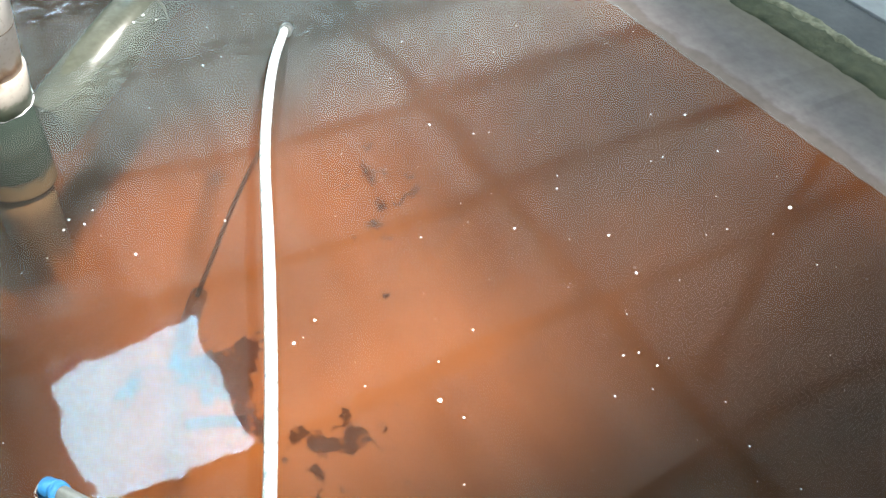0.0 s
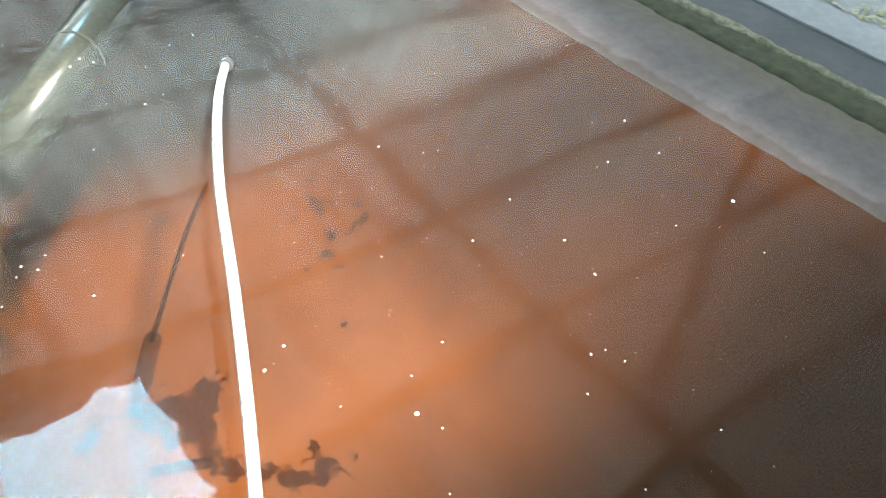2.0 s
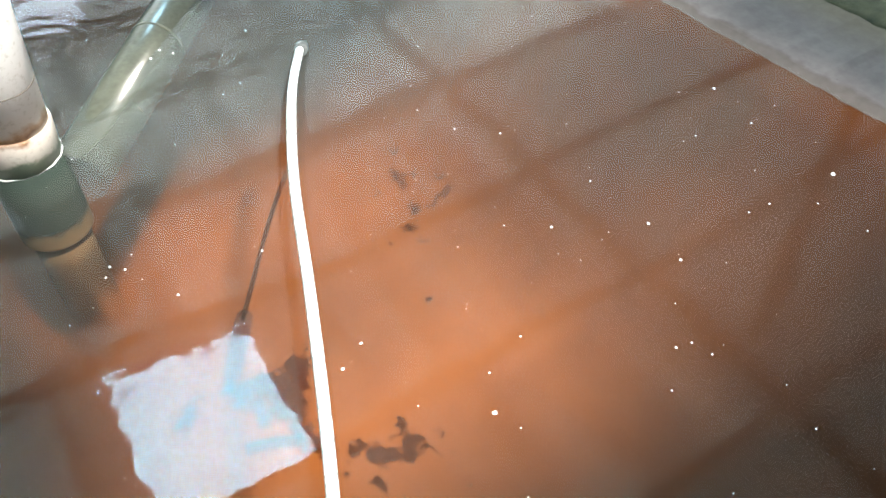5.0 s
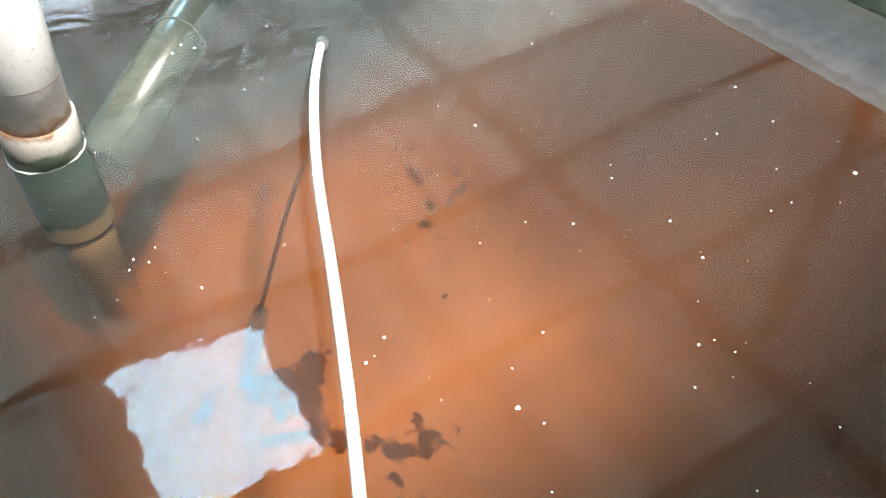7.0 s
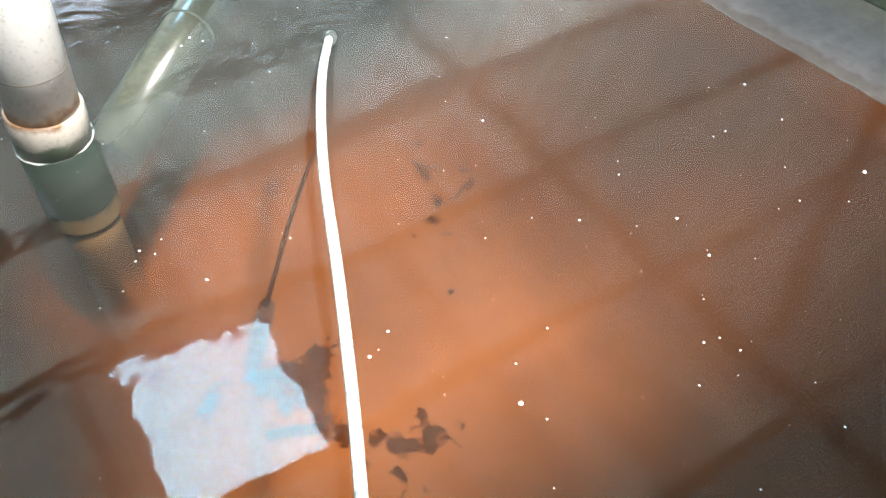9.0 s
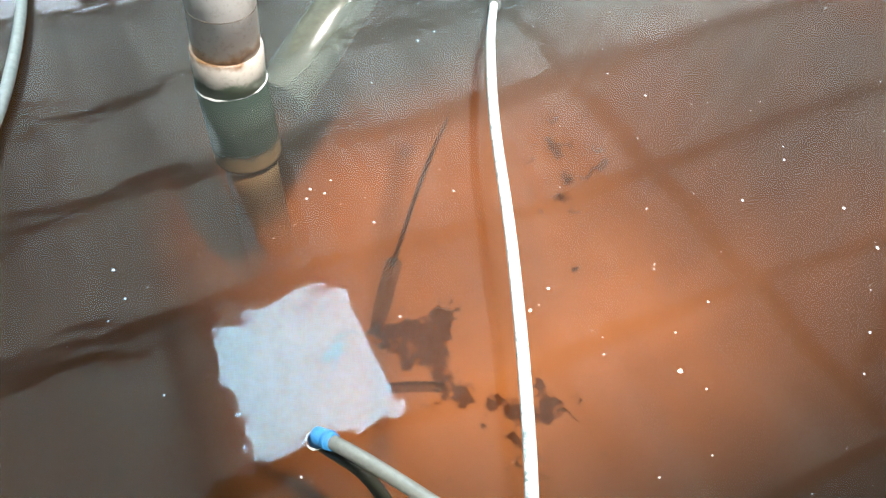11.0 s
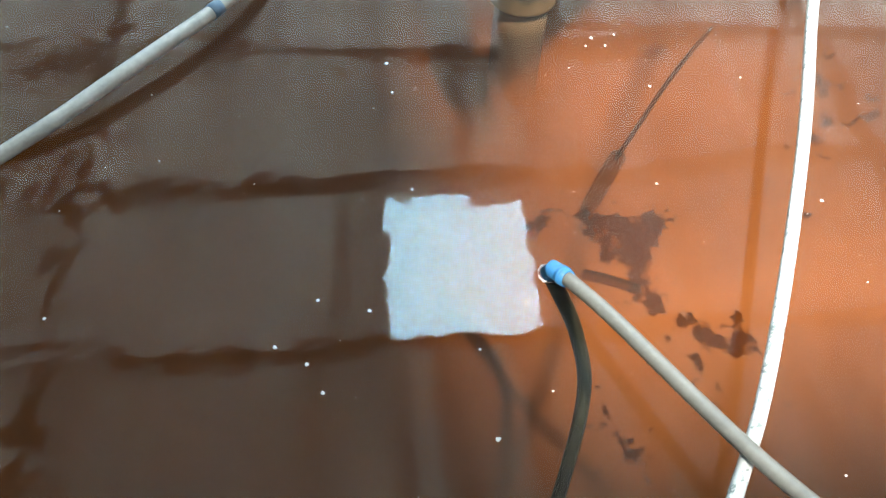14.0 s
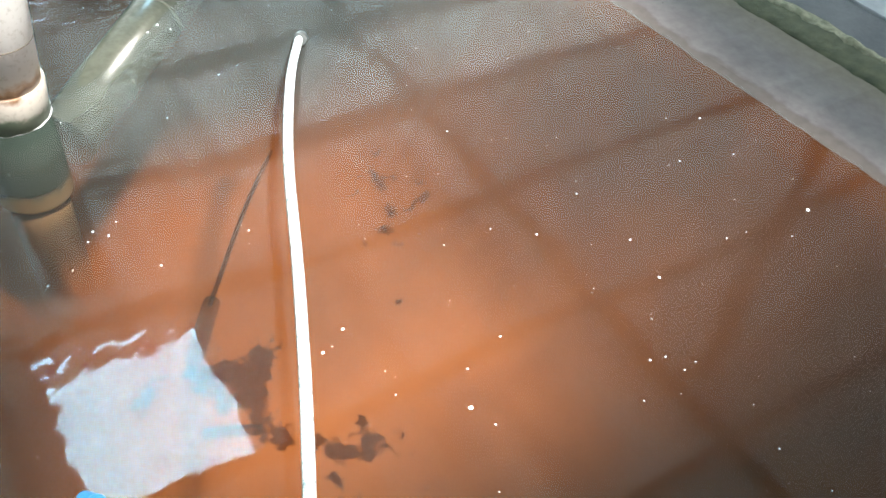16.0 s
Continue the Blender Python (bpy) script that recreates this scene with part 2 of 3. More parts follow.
def wet_hose():
    """Weathered hose that turns green with algae towards its sunken end."""
    m, n, l, b = mat("algae_green_hose", 0.35)
    tc = n.new("ShaderNodeTexCoord")
    sep = n.new("ShaderNodeSeparateXYZ")
    l.new(tc.outputs["Object"], sep.inputs[0])
    big = noise_of(n, l, 34.0, 5, 0.7)
    wob = n.new("ShaderNodeMath")
    wob.operation = "MULTIPLY_ADD"
    l.new(big, wob.inputs[0])
    wob.inputs[1].default_value = 0.22
    l.new(sep.outputs["X"], wob.inputs[2])
    sh = n.new("ShaderNodeMapRange")
    l.new(wob.outputs[0], sh.inputs["Value"])
    sh.inputs["From Min"].default_value, sh.inputs["From Max"].default_value = -0.70, -0.36
    c = ramp(n, l, sh.outputs["Result"], [(0.0, (0.05, 0.10, 0.05)), (0.35, (0.02, 0.045, 0.022)), (0.62, (0.06, 0.085, 0.055)), (0.80, (0.36, 0.37, 0.33))])
    l.new(c, b.inputs["Base Color"])
    return m


MUD = mud_floor()
WALLFACE = wall_face()
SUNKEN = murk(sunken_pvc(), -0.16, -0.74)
RUSTY = rusty_pvc()
WATER = water_surface()
# one sheeting in ten tones, tuned to grade the roof's brightness by bay
SHEETS = [roof_sheet("dimmed_sheeting_26", 0.26), roof_sheet("dimmed_sheeting_52", 0.52), roof_sheet("dimmed_sheeting_84", 0.84), roof_sheet("brightened_sheeting_145", 1.45), roof_sheet("even_dimmed_sheeting_31", 0.31, 1.0), roof_sheet("even_dimmed_sheeting_50", 0.50, 1.0), roof_sheet("even_dimmed_sheeting_78", 0.78, 1.0), roof_sheet("dimmed_sheeting_54", 0.54), roof_sheet("dimmed_sheeting_86", 0.86), roof_sheet("brightened_sheeting_115", 1.15)]
CONCRETE = plain("grey_concrete", (0.30, 0.28, 0.29), (0.38, 0.36, 0.36), 3.0, 0.85, 0.3, 0.004)
LEAF = plain("dry_leaf", (0.34, 0.32, 0.15), (0.55, 0.52, 0.34), 9.0, 0.8, 0.2, 0.002)
CRUST = plain("mortar_crust", (0.10, 0.10, 0.06), (0.34, 0.31, 0.22), 30.0, 0.95, 0.8, 0.008)
ALGAE = plain("green_algae", (0.045, 0.050, 0.028), (0.092, 0.094, 0.052), 22.0, 0.9, 0.9, 0.01)
DARKCON = plain("dark_wet_concrete", (0.045, 0.047, 0.054), (0.078, 0.078, 0.086), 4.0, 0.7, 0.4, 0.004)
PAVE = plain("pale_pavement", (0.23, 0.23, 0.245), (0.31, 0.31, 0.325), 2.5, 0.85, 0.3, 0.004)
STEEL = plain("rusty_steel", (0.15, 0.095, 0.075), (0.23, 0.148, 0.115), 3.0, 0.6, 0.2, 0.002)
PLASTER = plain("hall_plaster", (0.16, 0.16, 0.15), (0.24, 0.24, 0.22), 0.8, 0.9, 0.2, 0.004)
MOSSPVC = plain("slimy_green_pvc", (0.047, 0.052, 0.039), (0.076, 0.081, 0.062), 7.0, 0.22, 0.15, 0.0015)
murk(MOSSPVC, 0.0, -0.20)
PIPEJOINT = murk(plain("slimy_joint", (0.05, 0.055, 0.04), (0.09, 0.09, 0.065), 20.0, 0.8, 0.1, 0.001), -0.03, -0.20)
WHITEPVC = white_pipe()
GREYPVC = plain("grey_pvc", (0.125, 0.130, 0.118), (0.195, 0.200, 0.180), 8.0, 0.4, 0.1, 0.001)
LEFTHOSE = plain("weathered_hose", (0.36, 0.36, 0.33), (0.52, 0.53, 0.51), 9.0, 0.45, 0.2, 0.001, 55.0)
DULLBLUE = plain("faded_blue_pvc", (0.09, 0.17, 0.27), (0.16, 0.26, 0.36), 30.0, 0.45, 0.1, 0.001)
JOINT = plain("grimy_joint", (0.16, 0.14, 0.11), (0.24, 0.21, 0.17), 20.0, 0.8, 0.1, 0.001)
FITTING = plain("grey_fitting", (0.025, 0.030, 0.030), (0.07, 0.08, 0.08), 45.0, 0.5, 0.3, 0.001)
BLUEPVC = plain("blue_pvc", (0.03, 0.20, 0.48), (0.06, 0.30, 0.58), 20.0, 0.35, 0.1, 0.001)
WETHOSE = murk(wet_hose(), 0.0, -0.16)
BLACKHOSE = plain("black_rubber", (0.0188, 0.0188, 0.0113), (0.0329, 0.032, 0.0188), 20.0, 0.6, 0.03, 0.001, spec=0.1)
murk(BLACKHOSE, -0.35, -1.2, 0.45)
SILT = plain("dark_silt", (0.015, 0.00451, 0.00094), (0.0338, 0.00771, 0.00094), 26.0, 1.0, 0.0, 0.004, 40.0, spec=0.0)
SILT_DARK = plain("silted_wood", (0.0132, 0.00451, 0.00132), (0.0226, 0.00639, 0.00141), 14.0, 1.0, 0.0, 0.003, 30.0, spec=0.0)
SILT_THIN = plain("thin_silt", (0.0244, 0.00602, 0.000752), (0.047, 0.00987, 0.000846), 30.0, 1.0, 0.0, 0.003, 40.0, spec=0.0)
murk(SILT_DARK, -0.5, -1.1, 0.34)
STICK = murk(plain("silted_twig", (0.0132, 0.00451, 0.00132), (0.0226, 0.00639, 0.00141), 14.0, 1.0, 0.0, 0.003, 30.0, spec=0.0), -0.5, -1.0, 0.45)
for m_, a_ in ((SILT, 0.46), (SILT_THIN, 0.32)):
    m_.node_tree.nodes["Principled BSDF"].inputs["Alpha"].default_value = a_
FOAM_AND_GLINT = plain("white_foam_and_glint", (0.75, 0.76, 0.74), (0.85, 0.86, 0.84), 60.0, 0.6, 0.2, 0.001)


# ---- mesh helpers ----
def part(name, bm, material, parent=None, label="", smooth=False):
    me = bpy.data.meshes.new(name)
    bm.normal_update()
    bm.to_mesh(me)
    bm.free()
    me.materials.append(material)
    if smooth:
        for p in me.polygons:
            p.use_smooth = len(p.vertices) < 5
    ob = new(name, me)
    if parent:
        ob.parent = parent
    if label:
        tagged(ob, label)
    return ob


def thing(name, place, label, category, group="", kind=""):
    e = new(name)
    e.empty_display_size = 0.05
    e.location = place
    return tagged(e, label, category, group, kind)


def block(x0, x1, y0, y1, z0, z1, bevel=0.0):
    bm = bmesh.new()
    bmesh.ops.create_cube(bm, size=1.0)
    for v in bm.verts:
        v.co = Vector((x0 + (v.co.x + 0.5) * (x1 - x0), y0 + (v.co.y + 0.5) * (y1 - y0), z0 + (v.co.z + 0.5) * (z1 - z0)))
    if bevel:
        bmesh.ops.bevel(bm, geom=bm.edges[:], offset=bevel, segments=2, affect="EDGES")
    return bm


def curve_points(ctrl, n=48):
    """A smooth run through the control points."""
    c = [Vector(p) for p in ctrl]
    c = [2 * c[0] - c[1]] + c + [2 * c[-1] - c[-2]]
    out, spans = [], len(c) - 3
    for i in range(spans):
        k = max(2, n // spans)
        for j in range(k + (i == spans - 1)):
            s = j / k
            a, b, d, e = c[i:i + 4]
            out.append(0.5 * (2 * b + (d - a) * s + (2 * a - 5 * b + 4 * d - e) * s * s + (3 * b - a - 3 * d + e) * s ** 3))
    return out


def tube(points, radius, sides=14, bm=None, cap=True):
    """A round bar along points; radius is a number or a function of the way along, 0 to 1."""
    bm = bm or bmesh.new()
    rings, up = [], Vector((0, 0, 1))
    for i, p in enumerate(points):
        d = (points[min(i + 1, len(points) - 1)] - points[max(i - 1, 0)]).normalized()
        a = d.cross(up if abs(d.z) < 0.95 else Vector((1, 0, 0))).normalized()
        b = a.cross(d)
        r = radius(i / (len(points) - 1)) if callable(radius) else radius
        rings.append([bm.verts.new(p + r * (math.cos(k * math.tau / sides) * a + math.sin(k * math.tau / sides) * b)) for k in range(sides)])
    for u, v in zip(rings, rings[1:]):
        for k in range(sides):
            bm.faces.new((u[k], u[(k + 1) % sides], v[(k + 1) % sides], v[k]))
    if cap:
        bm.faces.new(rings[0][::-1])
        bm.faces.new(rings[-1])
    bmesh.ops.recalc_face_normals(bm, faces=bm.faces[:])
    return bm


def glint_ring(c, r, tilt=1.0):
    """A broken white ring painted as the glint on the meniscus where water climbs a pipe."""
    bm, seg = bmesh.new(), 56
    pts_ = [Vector((c[0] + r * math.cos(k * math.tau / seg), c[1] + r * tilt * math.sin(k * math.tau / seg), 0.002 + 0.0015 * math.sin(k * 1.7))) for k in range(seg + 1)]
    return tube(pts_, lambda s_: max(0.0002, 0.0010 + 0.0012 * math.sin(s_ * 23.0) + 0.0006 * math.sin(s_ * 61.0)), 6, bm, False)


# ---- the tank ----
tagged(part("tank_floor", block(-9, 2.6, -0.2, 7.0, FLOOR_Z - 0.2, FLOOR_Z), MUD), "flat tank bottom covered in rust-red mud", "tank floor", kind="structure")
bm = bmesh.new()
vs = [bm.verts.new(c) for c in ((-9, 0.0, 0), (2.32, 0.0, 0), (2.32, 7.0, 0), (-9, 7.0, 0))]
bm.faces.new(vs)
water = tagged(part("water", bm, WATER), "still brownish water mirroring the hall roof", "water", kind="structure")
water.visible_shadow = False


def skew(bm):
    """The long wall runs slightly askew to the roof."""
    for v in bm.verts:
        v.co.x -= 0.09 * (v.co.y - 1.2)
    return bm


def lumpy_strip(x0, x1, z0, z1, amp, seed, y0=-0.5, y1=4.0, step=0.03, edge=0.006):
    """An uneven crust along the wall top, with a ragged edge."""
    bm = bmesh.new()
    n = int((y1 - y0) / step)
    rows = []
    for i in range(n + 1):
        y = y0 + i * step
        e0 = amp * noise.noise((seed, y * 7.0, 0.3)) + amp * 0.6 * noise.noise((seed, y * 23.0, 1.3))
        e1 = amp * noise.noise((seed + 9.1, y * 6.0, 0.3)) + amp * 0.6 * noise.noise((seed + 9.1, y * 21.0, 1.3))
        h = amp * 0.5 * noise.noise((seed + 4.7, y * 17.0, 2.0))
        rows.append([bm.verts.new(c) for c in ((x0 + e0, y, z0), (x0 + e0 + edge, y, z1 + h), ((x0 + x1) / 2, y, z1 + h * 1.5 + 0.002), (x1 + e1 - 0.006, y, z1 + h), (x1 + e1, y, z0))])
    for a, b in zip(rows, rows[1:]):
        for k in range(4):
            bm.faces.new((a[k], a[k + 1], b[k + 1], b[k]))
    return bm


WX = 2.169
east = tagged(part("tank_wall_east", skew(lumpy_strip(WX - 0.012, WX + 0.452, -0.004, 0.005, 0.007, 6.6, -8.0, 9.0, edge=0.06)), WALLFACE), "wide grey concrete tank wall just above the waterline", "tank wall", kind="structure")
part("wall_core", skew(block(WX + 0.06, WX + 0.448, -8, 9, FLOOR_Z, -0.03)), CONCRETE, east)
# slope added so that murky brown covers the sunken wall face
bank = bmesh.new()


def bank_height(x, y):
    """Added mud-coloured slope up to the water's edge, with a ragged shoreline."""
    k = (x - WX + 0.76 + 0.010 * noise.noise((3.1, y * 9.0, 0.0)) + 0.006 * noise.noise((5.2, y * 31.0, 0.0))) / 0.74
    k = (k + math.sqrt(k * k + 0.12)) / 2.0
    return FLOOR_Z - 0.008 + (0.006 - FLOOR_Z) * k ** 1.5 / 0.985


rows_ = [[bank.verts.new((x_, y_, min(-0.0015, bank_height(x_, y_)))) for x_ in [WX - 1.30 + 0.0552 * k for k in range(25)]] for y_ in [-0.2 + 0.04 * k for k in range(181)]]
for r0, r1 in zip(rows_, rows_[1:]):
    for k in range(24):
        bank.faces.new((r0[k], r0[k + 1], r1[k + 1], r1[k]))
tagged(part("murk_bank", skew(bank), MUD, smooth=True), "mud-coloured slope added at the tank wall in place of murky water", "mud bank", kind="structure")
tagged(part("tank_wall_south", block(-9, 2.3, -0.6, -0.01, FLOOR_Z, 0.12, 0.01), CONCRETE), "grey concrete tank rim", "tank wall", kind="structure")
tagged(part("tank_wall_north", block(-9, 3, 7.0, 7.3, FLOOR_Z, 0.25, 0.01), CONCRETE), "grey concrete tank wall", "tank wall", kind="structure")
tagged(part("tank_wall_west", block(-9.3, -9.0, -0.6, 7.3, FLOOR_Z, 0.25, 0.01), CONCRETE), "grey concrete tank wall", "tank wall", kind="structure")


tagged(part("gutter_bed", skew(block(WX + 0.455, WX + 0.62, -8, 9, -0.3, 0.003)), ALGAE), "bed of green algae behind the wall edge", "moss strip", kind="structure")
tagged(part("moss_strip", skew(lumpy_strip(WX + 0.445, WX + 0.605, 0.0, 0.012, 0.026, 3.1)), ALGAE, smooth=True), "strip of wet green algae along the wall top", "moss", kind="structure")
tagged(part("mortar_crust", skew(lumpy_strip(WX + 0.580, WX + 0.635, 0.0, 0.020, 0.026, 8.4)), CRUST, smooth=True), "crumbling beige mortar crust beside the algae", "crust", kind="structure")
tagged(part("gutter", skew(block(WX + 0.624, WX + 0.892, -8, 9, -0.3, 0.006)), DARKCON), "dark wet concrete gutter behind the wall", "gutter", kind="structure")
tagged(part("gutter_lip", skew(block(WX + 0.896, WX + 0.910, -8, 9, -0.3, 0.016, 0.003)), PAVE), "thin pale lip of the gutter", "kerb", kind="structure")
tagged(part("pavement", skew(block(WX + 0.914, 40, -8, 30, -0.3, 0.012)), PAVE), "pale concrete pavement beside the tank", "pavement", kind="structure")
bm = bmesh.new()
lr = random.Random(5)
for k in range(1500):
    x, y = 3.31 + abs(lr.gauss(0, 0.30)), lr.uniform(0.75, 2.1)
    if noise.noise((x * 6, y * 6, 2.2)) < -0.1:
        continue
    a, r = lr.uniform(0, 6.28), lr.uniform(0.008, 0.02)
    u, w = Vector((math.cos(a), math.sin(a), lr.uniform(-0.3, 0.3))) * r, Vector((-math.sin(a), math.cos(a), lr.uniform(-0.3, 0.3))) * r * 0.45
    c = Vector((x - 0.09 * (y - 1.2), y, 0.022))
    bm.faces.new([bm.verts.new(c + q) for q in (-u, w, u, -w)])
tagged(part("leaf_litter", bm, LEAF), "dry yellowish leaves scattered on the pavement", "leaves", kind="stuff")
tagged(part("ground", block(-60, 60, -60, 60, FLOOR_Z - 0.6, FLOOR_Z - 0.25), PAVE), "pale bare ground around the hall", "ground", kind="structure")

# ---- the hall ----
RX0, RX1, RY0, RY1 = -8.6, 27.0, -8.0, 27.0


def ribbed(x0, x1, y0, y1):
    """Trapezoid-ribbed sheeting, ribs along y."""
    bm = bmesh.new()
    prof, x = [], x0
    while x < x1 - 1e-6:
        for dx, z in ((0.0, 0.0), (0.19, 0.0), (0.215, 0.045), (0.255, 0.045), (0.28, 0.0)):
            if x + dx < x1:
                prof.append((x + dx, z))
        x += 0.28
    prof.append((x1, 0.0))
    last = None
    for px_, z in prof:
        a, b = bm.verts.new((px_, y0, ROOF_Z + z)), bm.verts.new((px_, y1, ROOF_Z + z))
        if last and (px_ - last[2]) > 1e-4:
            bm.faces.new((last[0], a, b, last[1]))
        last = (a, b, px_)
    return bm


roof = thing("roof", (0, 0, ROOF_Z), "ribbed translucent sheet roof on rusty steel beams", "roof", kind="structure")


def strips(x0, x1, y0, y1, holes):
    """The sheeting of one strip of roof, cut round the openings in it."""
    at = y0
    for h0, h1 in sorted(holes):
        yield x0, x1, at, h0
        at = h1
    yield x0, x1, at, y1


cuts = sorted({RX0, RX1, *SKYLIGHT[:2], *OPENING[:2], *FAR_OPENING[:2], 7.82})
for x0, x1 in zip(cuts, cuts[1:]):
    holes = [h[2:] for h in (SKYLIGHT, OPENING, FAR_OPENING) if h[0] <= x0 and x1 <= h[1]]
    # overhead and south-eastern bays dimmed, far ones brightened, through the sheet colour
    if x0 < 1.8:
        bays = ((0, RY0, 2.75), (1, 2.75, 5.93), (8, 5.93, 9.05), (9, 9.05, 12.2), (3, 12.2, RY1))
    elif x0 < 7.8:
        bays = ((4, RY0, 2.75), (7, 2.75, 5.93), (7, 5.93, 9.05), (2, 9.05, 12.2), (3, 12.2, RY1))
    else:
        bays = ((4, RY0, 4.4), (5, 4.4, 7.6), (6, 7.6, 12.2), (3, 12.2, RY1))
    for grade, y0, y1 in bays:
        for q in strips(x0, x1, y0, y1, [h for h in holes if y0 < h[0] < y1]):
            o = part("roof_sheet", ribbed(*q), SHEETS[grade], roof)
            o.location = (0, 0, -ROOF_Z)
for y in PURLINS:
    o = part("purlin", block(RX0, RX1, y - 0.08, y + 0.08, -0.28, -0.01), STEEL, roof)
for x in RAFTERS:
    if RX0 < x < RX1:
        o = part("rafter", block(x - 0.07, x + 0.07, RY0, RY1, -0.62, -0.29), STEEL, roof)
o = part("brace", tube([Vector((8.4, 3.9, -0.45)), Vector((15.3, 7.2, -0.45))], 0.16, 8), STEEL, roof)

tagged(part("wall_west", block(RX0 - 0.2, RX0, RY0, RY1, FLOOR_Z - 0.25, ROOF_Z), PLASTER), "plain enclosing hall wall, not directly seen", "wall", kind="structure")
# unseen wall added to keep the eastern sky's light out
tagged(part("east_sky_block", block(RX1, RX1 + 0.2, RY0, RY1, FLOOR_Z - 0.25, ROOF_Z), PLASTER), "plain enclosing hall wall, not directly seen", "wall", kind="structure")
tagged(part("wall_north", block(RX0, RX1, RY1, RY1 + 0.2, FLOOR_Z - 0.25, ROOF_Z), PLASTER), "plain enclosing hall wall, not directly seen", "wall", kind="structure")
tagged(part("wall_south", block(RX0, RX1, RY0 - 0.2, RY0, FLOOR_Z - 0.25, ROOF_Z), PLASTER), "plain enclosing hall wall, not directly seen", "wall", kind="structure")

# ---- pipes ----
white = thing("white_pipe", (0.93, 2.24, 0.0), "long bent white plastic pipe lying low over the water", "pipe")
pts = curve_points([(0.927, 2.240, 0.016), (0.748, 1.911, 0.114), (0.579, 1.551, 0.156), (0.437, 1.186, 0.155), (0.303, 0.859, 0.125), (0.186, 0.603, 0.099), (0.073, 0.400, 0.070), (-0.042, 0.161, 0.075), (-0.122, -0.082, 0.121)], 70)
part("hose", tube([p - Vector((0.93, 2.24, 0)) for p in pts], 0.0132), WHITEPVC, white, smooth=True)
for k in range(4):
    e0 = Vector((-0.020 + 0.009 * k, -0.037 + 0.017 * k, 0.0245 - 0.0085 * k))
    part("fitting_rib", tube([e0, e0 + Vector((0.0026, 0.0049, -0.0024))], 0.0212), FITTING, white, "raised grey rib", True)
part("end_fitting", tube([Vector((0.012, 0.02, -0.004)), Vector((-0.002, -0.004, 0.01)), Vector((-0.022, -0.041, 0.026))], 0.0195), FITTING, white, "grey threaded end fitting", True)

grey = thing("grey_pipe", (-0.112, 0.951, 0.012), "straight grey plastic pipe with a blue end fitting touching the water", "pipe")
go = Vector((-0.12, 0.96, 0.0))
pts = curve_points([(-0.105, 0.935, 0.025), (-0.035, 0.815, 0.055), (0.125, 0.53, 0.10), (0.30, 0.25, 0.16), (0.46, -0.05, 0.19)], 40)
part("hose", tube([p - go for p in pts], 0.0148), GREYPVC, grey, smooth=True)
part("blue_fitting", tube([Vector((-0.004, 0.006, -0.012)), Vector((0.0, 0.0, 0.012)), Vector((0.022, -0.036, 0.027))], lambda s: 0.0185), BLUEPVC, grey, "bright blue plastic end fitting", True)
part("fitting_collar", tube([Vector((0.012, -0.0196, 0.021)), Vector((0.0165, -0.027, 0.0245))], 0.0203), BLUEPVC, grey, "raised blue collar", True)
tagged(part("glint_rim", glint_ring((-0.116, 0.955), 0.022), FOAM_AND_GLINT, smooth=True), "white ring for the meniscus glint round the blue fitting", "foam")
pts = curve_points([(-0.11, 0.95, -0.005), (-0.02, 0.95, -0.25), (0.01, 0.87, -0.42), (-0.06, 0.68, -0.62), (-0.19, 0.42, -0.86), (-0.26, 0.2, -1.0)], 40)
arc = tagged(part("black_hose", tube(pts, 0.017), BLACKHOSE, smooth=True), "dark rubber hose curving down under water", "hose")

left = thing("left_hose", (-0.81, 1.75, 0.0), "long grey-white hose arching low over the water", "hose")
lo = Vector((-0.81, 1.75, 0))
pts = curve_points([(-1.329, 1.290, -0.004), (-1.17, 1.400, 0.03), (-1.04, 1.525, 0.045), (-0.935, 1.635, 0.05), (-0.83, 1.755, 0.05), (-0.745, 1.90, 0.045), (-0.66, 2.15, 0.03), (-0.57, 2.45, 0.03), (-0.49, 2.9, 0.03), (-0.45, 3.5, 0.03)], 80)
part("hose", tube([p - lo for p in pts], 0.0175), LEFTHOSE, left, smooth=True)
pts = curve_points([(-2.1, 0.90, -0.17), (-1.75, 1.06, -0.10), (-1.5, 1.19, -0.045), (-1.385, 1.258, -0.015), (-1.31, 1.305, 0.004)], 30)
part("wet_end", tube([p - lo for p in pts], 0.0178), WETHOSE, left, "green algae-covered end under water", True)
part("blue_joint", tube([Vector((-0.034, -0.013, 0.05)), Vector((-0.014, 0.013, 0.05))], 0.0195), DULLBLUE, left, "faded blue plastic joint sleeve", True)

stand = thing("standpipe", (0.03, 2.21, 0.0), "thick white upright drain pipe with rust and algae at the waterline", "pipe")
ax = Vector((0.07, -0.06, 1.0)).normalized()
part("upper_pipe", tube([ax * 0.10, ax * 0.4, ax * 0.66], 0.098, 48), RUSTY, stand, smooth=True)
part("joint_ring", tube([ax * 0.263, ax * 0.2665], 0.0986, 48), JOINT, stand, "dark joint line", True)
part("collar", tube([ax * -0.03, ax * 0.118, ax * 0.125], lambda s_: 0.106 if s_ < 0.9 else 0.103, 48), RUSTY, stand, "stained collar with green algae", True)
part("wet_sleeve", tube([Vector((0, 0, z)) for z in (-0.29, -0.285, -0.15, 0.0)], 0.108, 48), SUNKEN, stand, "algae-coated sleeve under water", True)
part("lower_pipe", tube([Vector((0, 0, z)) for z in (-0.80, -0.6, -0.4, -0.28)], 0.088, 36), SUNKEN, stand, "lower pipe browning into painted murk", True)


